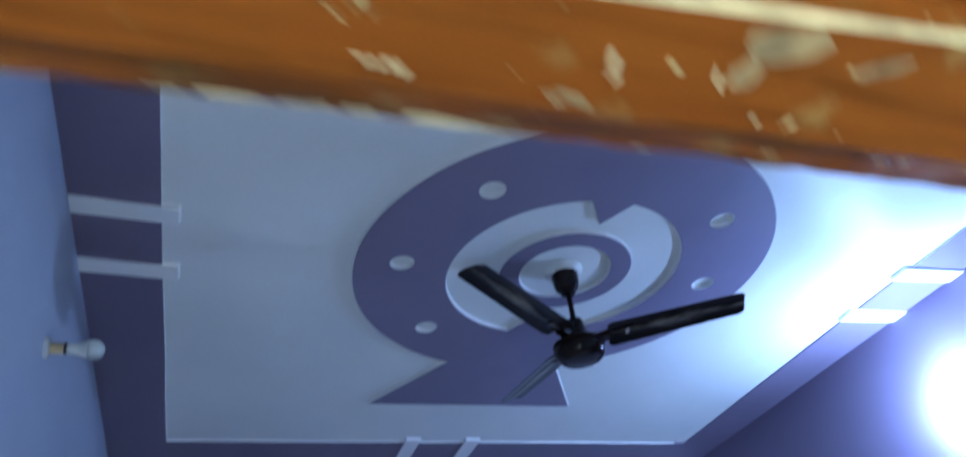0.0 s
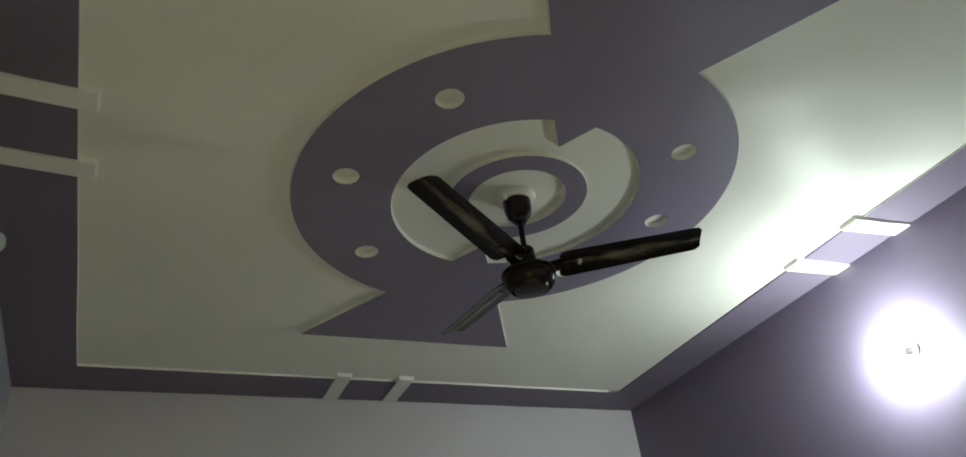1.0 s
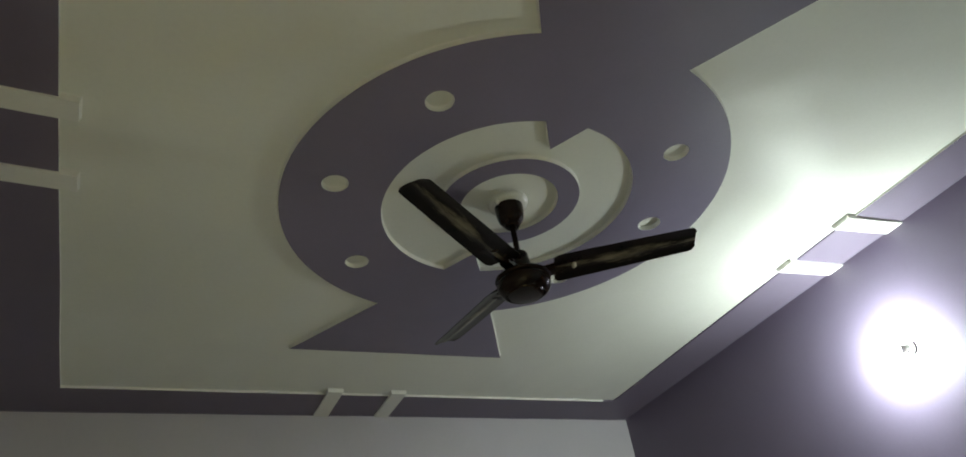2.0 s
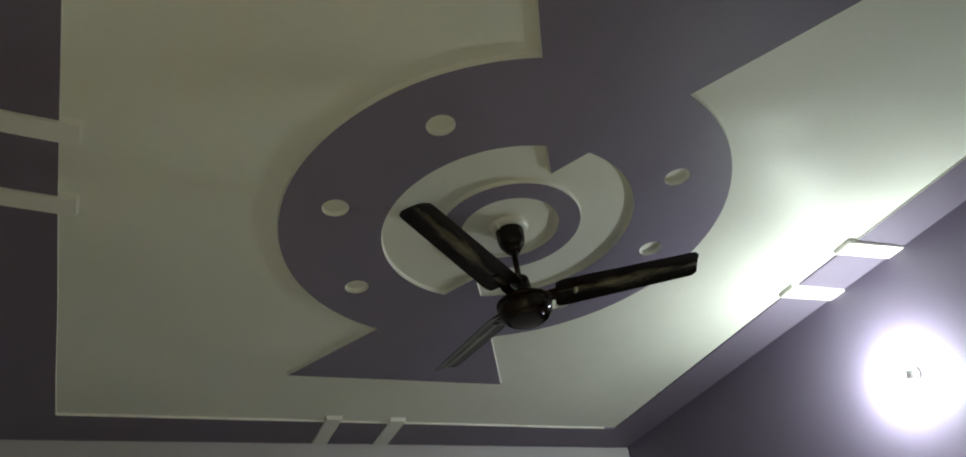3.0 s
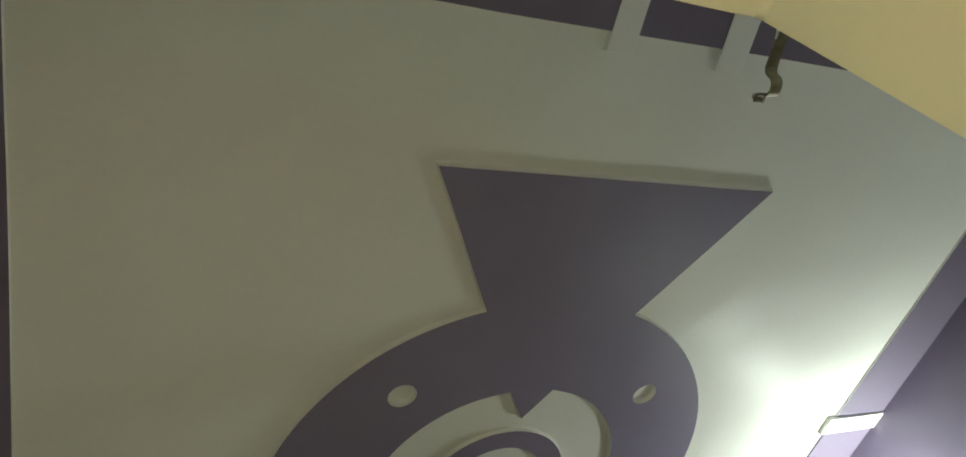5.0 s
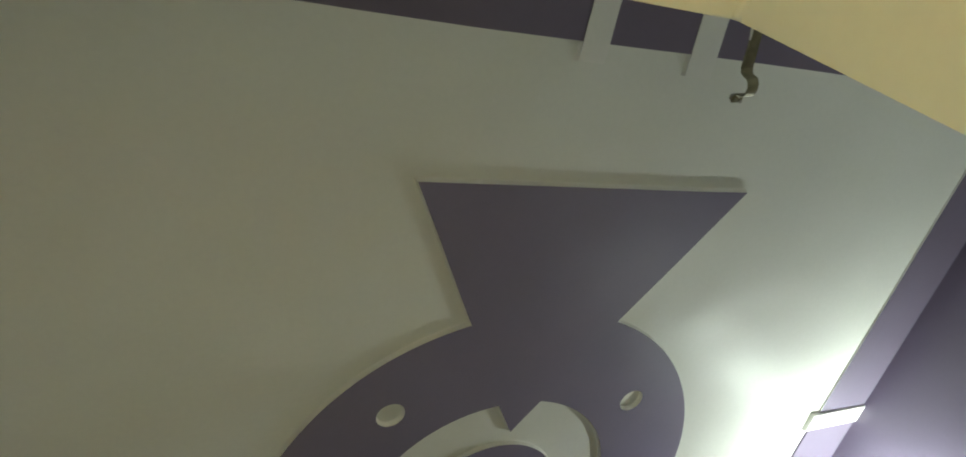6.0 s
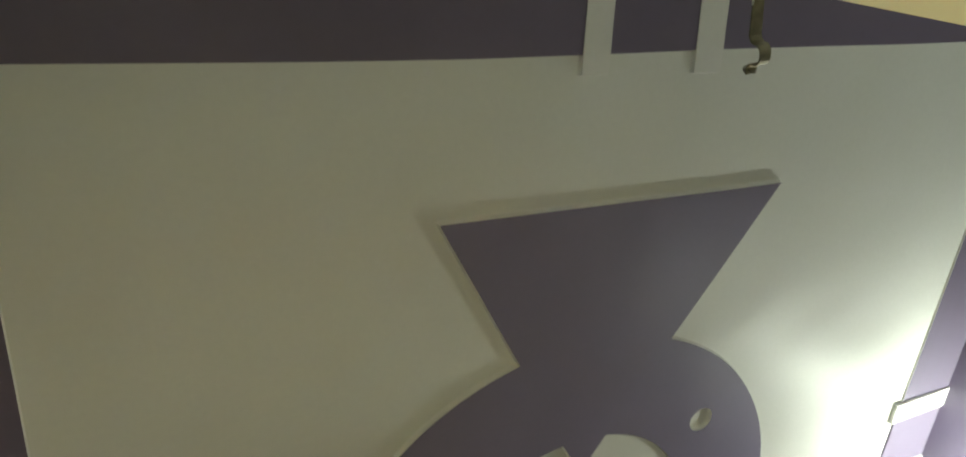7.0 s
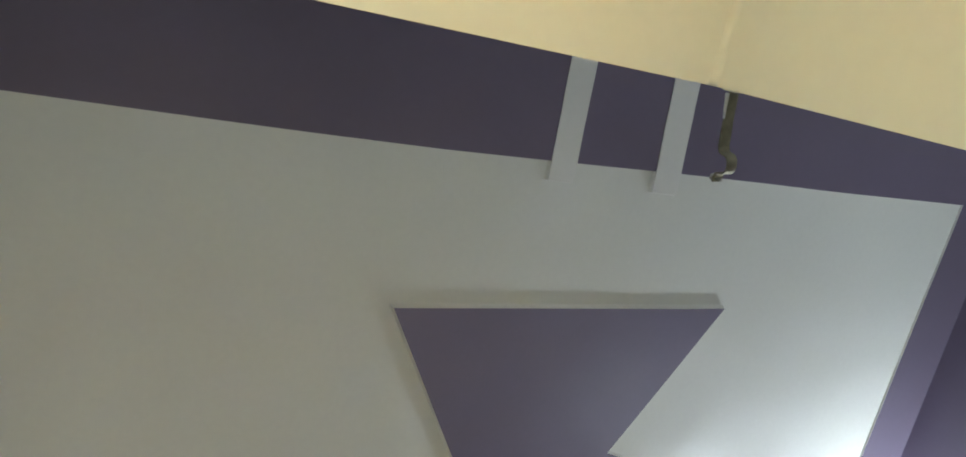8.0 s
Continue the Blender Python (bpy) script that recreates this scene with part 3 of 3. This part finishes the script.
# ---- curtain rod bracket over the doorway ----
def curtain_bracket(x, z):
    thing = new("curtain_bracket")
    thing.matrix_world = pose(x, NEAR, z, 0, 0, -8)
    tagged(thing, "aged brass curtain rod bracket with an empty cradle", "curtain bracket")
    bm = bmesh.new()
    box(bm, -0.0105, 0.0105, -0.001, 0.004, -0.014, 0.012)
    soften(bm, 0.001)
    part("wall_plate", bm, rose_white, thing, "wall plate smeared with white paint")
    # strip bent out of the wall, down into a cradle for the rod and up again
    line = [(0.002, 0.0), (0.030, 0.001), (0.076, 0.0), (0.082, -0.003), (0.0845, -0.009)]
    line += [(0.0970 - 0.0125 * math.cos(radians(a)), -0.012 - 0.0095 * math.sin(radians(a))) for a in range(0, 181, 20)]
    line += [(0.1095, -0.008), (0.111, -0.003), (0.116, 0.000), (0.124, 0.001)]
    bm = bmesh.new()
    rows = []
    for i, (y, h) in enumerate(line):
        a, b = line[max(0, i - 1)], line[min(len(line) - 1, i + 1)]
        d = Vector((0, b[0] - a[0], b[1] - a[1])).normalized()
        n = Vector((0, -d.z, d.y)) * 0.0012
        wide = 0.0082 + 0.0010 * math.exp(-((y - 0.076) / 0.012) ** 2)
        c = Vector((0, 1.03 * y, h))
        rows.append([bm.verts.new(c + Vector((sx * wide, 0, 0)) + n * sn) for sx, sn in ((-1, -1), (1, -1), (1, 1), (-1, 1))])
    for a, b in zip(rows, rows[1:]):
        for k in range(4):
            bm.faces.new((a[k], a[(k + 1) % 4], b[(k + 1) % 4], b[k]))
    bm.faces.new(rows[0][::-1])
    bm.faces.new(rows[-1])
    bmesh.ops.recalc_face_normals(bm, faces=bm.faces[:])
    part("arm", bm, brass, thing)
    # wall paint dried along one edge of the strip
    bm = bmesh.new()
    rows = []
    for i in range(13):
        y = 0.006 + 0.034 * i / 12
        w = 0.0036 * (1 - i / 12) ** 0.7 + 0.0006 + 0.0008 * noise.noise(Vector((y * 160, 0, 4)))
        rows.append([bm.verts.new((x, y, h)) for x, h in ((-0.0093, -0.0021), (-0.0093 - w, -0.0012), (-0.0093 - w, 0.0012), (-0.0093, 0.0024))])
    for a, b in zip(rows, rows[1:]):
        for k in range(4):
            bm.faces.new((a[k], a[(k + 1) % 4], b[(k + 1) % 4], b[k]))
    bm.faces.new(rows[0][::-1])
    bm.faces.new(rows[-1])
    bmesh.ops.recalc_face_normals(bm, faces=bm.faces[:])
    part("paint_smear", bm, white_paint, thing, "dried white paint along the arm's edge")
    bm = bmesh.new()
    lathe(bm, [(0.0025, -0.010), (0.0025, 0.003), (0.0052, 0.003), (0.0052, 0.007), (0.002, 0.008)], Matrix.Translation((-0.003, 0.1225, 0)), 12)
    part("screw", bm, bare_metal, thing, "small steel screw")
    return thing


curtain_bracket(-0.421, 2.556)


# ---- wooden door frame in the doorway ----
def door_frame():
    thing = new("door_frame")
    thing.location = (0, 0, 0)
    tagged(thing, "orange-brown varnished wooden door frame with chipped edges", "door frame")
    y0, y1 = -2.155, -2.036
    for x0, x1 in ((DOOR_L, DOOR_L + 0.06), (DOOR_R - 0.06, DOOR_R)):
        bm = bmesh.new()
        box(bm, x0, x1, y0, y1, 0, DOOR_TOP)
        soften(bm, 0.003)
        part("post", bm, wood, thing)
    for z0, z1, name in ((1.930, 2.005, "transom"), (DOOR_TOP - 0.06, DOOR_TOP, "head")):
        # rail with a rebate along its hall side and an uneven worn arris
        bm = bmesh.new()
        steps = 220
        rows = []
        for i in range(steps + 1):
            x = DOOR_L + 0.06 + (DOOR_R - DOOR_L - 0.12) * i / steps
            w = 0.0010 + 0.003 * max(0.0, noise.noise(Vector((x * 26, z0, 2.0)))) + 0.002 * max(0.0, noise.noise(Vector((x * 70, z0, 5.0))))
            c = 0.0003 + max(0.0, 0.0042 * math.exp(-((x + 1.14) / 0.075) ** 2) + 0.0055 * noise.noise(Vector((x * 55, z0, 8.0))) - 0.0006)
            sway = -0.012 * (x + 0.95)
            yr = -2.0903 - 0.063 * (x + 1.107) - sway   # the rebate runs out of true
            ring = [(y1, z1), (y1, z0 + w), (y1 - w, z0), (y1 - w - c, z0 - 0.45 * c), (y1 - 0.021, z0 - 0.009), (yr + 0.0016, z0 - 0.009),
                    (yr, z0 - 0.007), (yr, z0 + 0.006), (y0, z0 + 0.006), (y0, z1)]
            rows.append([bm.verts.new((x, y + sway, z)) for y, z in ring])
        for a, b in zip(rows, rows[1:]):
            for k in range(10):
                f = bm.faces.new((a[k], a[(k + 1) % 10], b[(k + 1) % 10], b[k]))
                x = a[k].co.x
                flaked = noise.noise(Vector((x * 170, z0, 3.0))) > (-0.08 if -1.205 < x < -1.11 else 0.30)
                # 2: room-side slope and unflaked arris, shade painted in as darker wood
                f.material_index = {1: 1 if flaked else 0, 2: 1 if flaked else 2, 3: 2, 5: 1}.get(k, 0)
        bm.faces.new(rows[0][::-1])
        bm.faces.new(rows[-1])
        bmesh.ops.recalc_face_normals(bm, faces=bm.faces[:])
        rail = part(name, bm, [wood, chip_filler, shaded_soiled_wood], thing)
        if name == "transom":
            # knocks and smears on its underside: place, half sizes, turn, and whether the wood is bare
            for x, y, rx, ry, turn, bare in ((-1.2060, -2.0512, 0.0082, 0.0050, 20, 0), (-1.2095, -2.0512, 0.0013, 0.0038, 30, 1),
                                             (-1.1500, -2.0598, 0.0011, 0.0015, 8, 1), (-1.1528, -2.0602, 0.0013, 0.0011, 0, 1),
                                             (-1.1558, -2.0602, 0.0010, 0.0008, 0, 1), (-1.1590, -2.0606, 0.0016, 0.0006, 0, 1),
                                             (-1.1031, -2.0718, 0.0009, 0.0032, -12, 1), (-1.1010, -2.0670, 0.0008, 0.0018, 20, 1),
                                             (-1.0750, -2.0713, 0.0007, 0.0026, -25, 1), (-1.1080, -2.0575, 0.0058, 0.0026, 10, 0),
                                             (-1.1045, -2.0550, 0.0009, 0.0014, 0, 1), (-1.1125, -2.0565, 0.0007, 0.0016, 15, 1),
                                             (-1.0640, -2.0850, 0.0100, 0.0048, -12, 0), (-1.0695, -2.0740, 0.0036, 0.0050, 15, 0),
                                             (-1.0345, -2.0832, 0.0075, 0.0018, -30, 0), (-1.0573, -2.0606, 0.0008, 0.0012, 0, 1),
                                             (-1.0350, -2.0514, 0.0010, 0.0010, 0, 1)):
                bm = bmesh.new()
                ring = []
                for k in range(22):
                    a = 2 * math.pi * k / 22
                    r = 1 + 0.45 * noise.noise(Vector((1.6 * math.cos(a), 1.6 * math.sin(a), x * 300)))
                    u, v = rx * r * math.cos(a), ry * r * math.sin(a)
                    px = x + u * math.cos(radians(turn)) - v * math.sin(radians(turn))
                    py = y + u * math.sin(radians(turn)) + v * math.cos(radians(turn))
                    level = z0 - 0.009 + max(0.0, py + 2.057) * 0.45
                    ring.append((bm.verts.new((px, py, level - 0.0004)), bm.verts.new((px, py, level + 0.0010))))
                bm.faces.new([low for low, _ in ring][::-1])
                bm.faces.new([high for _, high in ring])
                for (a, b), (c, d) in zip(ring, ring[1:] + ring[:1]):
                    bm.faces.new((a, c, d, b))
                part("paint_chip" if bare else "filler_smear", bm, chip_filler if bare else smeared_filler, rail)
    return thing


door_frame()


# ---- plaster cove in the upper corner of the opening ----
bm = bmesh.new()
cove = []
for i in range(25):
    y = NEAR_BACK + 0.002 + (NEAR - 0.002 - NEAR_BACK) * i / 24
    rr = 0.0075 + 0.001 * noise.noise(Vector((y * 20, 0, 3)))
    lip = [(DOOR_R - rr + rr * math.cos(radians(a)), DOOR_TOP - rr + rr * math.sin(radians(a))) for a in range(0, 91, 9)]
    cove.append([bm.verts.new((x, y, z)) for x, z in [*lip, (DOOR_R - rr, DOOR_TOP + 0.002), (DOOR_R + 0.002, DOOR_TOP + 0.002), (DOOR_R + 0.002, DOOR_TOP - rr)]])
n = len(cove[0])
for a, b in zip(cove, cove[1:]):
    for k in range(n):
        f = bm.faces.new((a[k], a[(k + 1) % n], b[(k + 1) % n], b[k]))
        f.smooth = k < 10
bm.faces.new(cove[0])
bm.faces.new(cove[-1][::-1])
bmesh.ops.recalc_face_normals(bm, faces=bm.faces[:])
setting("trim", bm, cream_wall, "cream plaster cove in the doorway's upper corner", "trim")


# ---- tube lamp in the hall ----
def tube_lamp():
    thing = new("tube_lamp")
    thing.matrix_world = pose(HALL_LAMP_X, HALL_LAMP_Y, HALL_TOP, -90, 0, 90)
    tagged(thing, "warm white tube lamp on the hall ceiling", "ceiling lamp")
    bm = bmesh.new()
    box(bm, -0.63, 0.63, 0.0, 0.045, -0.03, 0.03)
    soften(bm, 0.004)
    part("batten", bm, rose_white, thing)
    bm = bmesh.new()
    lathe(bm, [(0.014, -0.6), (0.014, 0.6)], Matrix.Translation((0, 0.066, 0)) @ Matrix.Rotation(radians(90), 4, "Y"), 16)
    part("tube", bm, tube_glow, thing)
    for s in (-1, 1):
        bm = bmesh.new()
        box(bm, s * 0.612 - 0.012, s * 0.612 + 0.012, 0.040, 0.085, -0.018, 0.018)
        soften(bm, 0.002)
        part("end_cap", bm, rose_white, thing)
    return thing


tube_lamp()
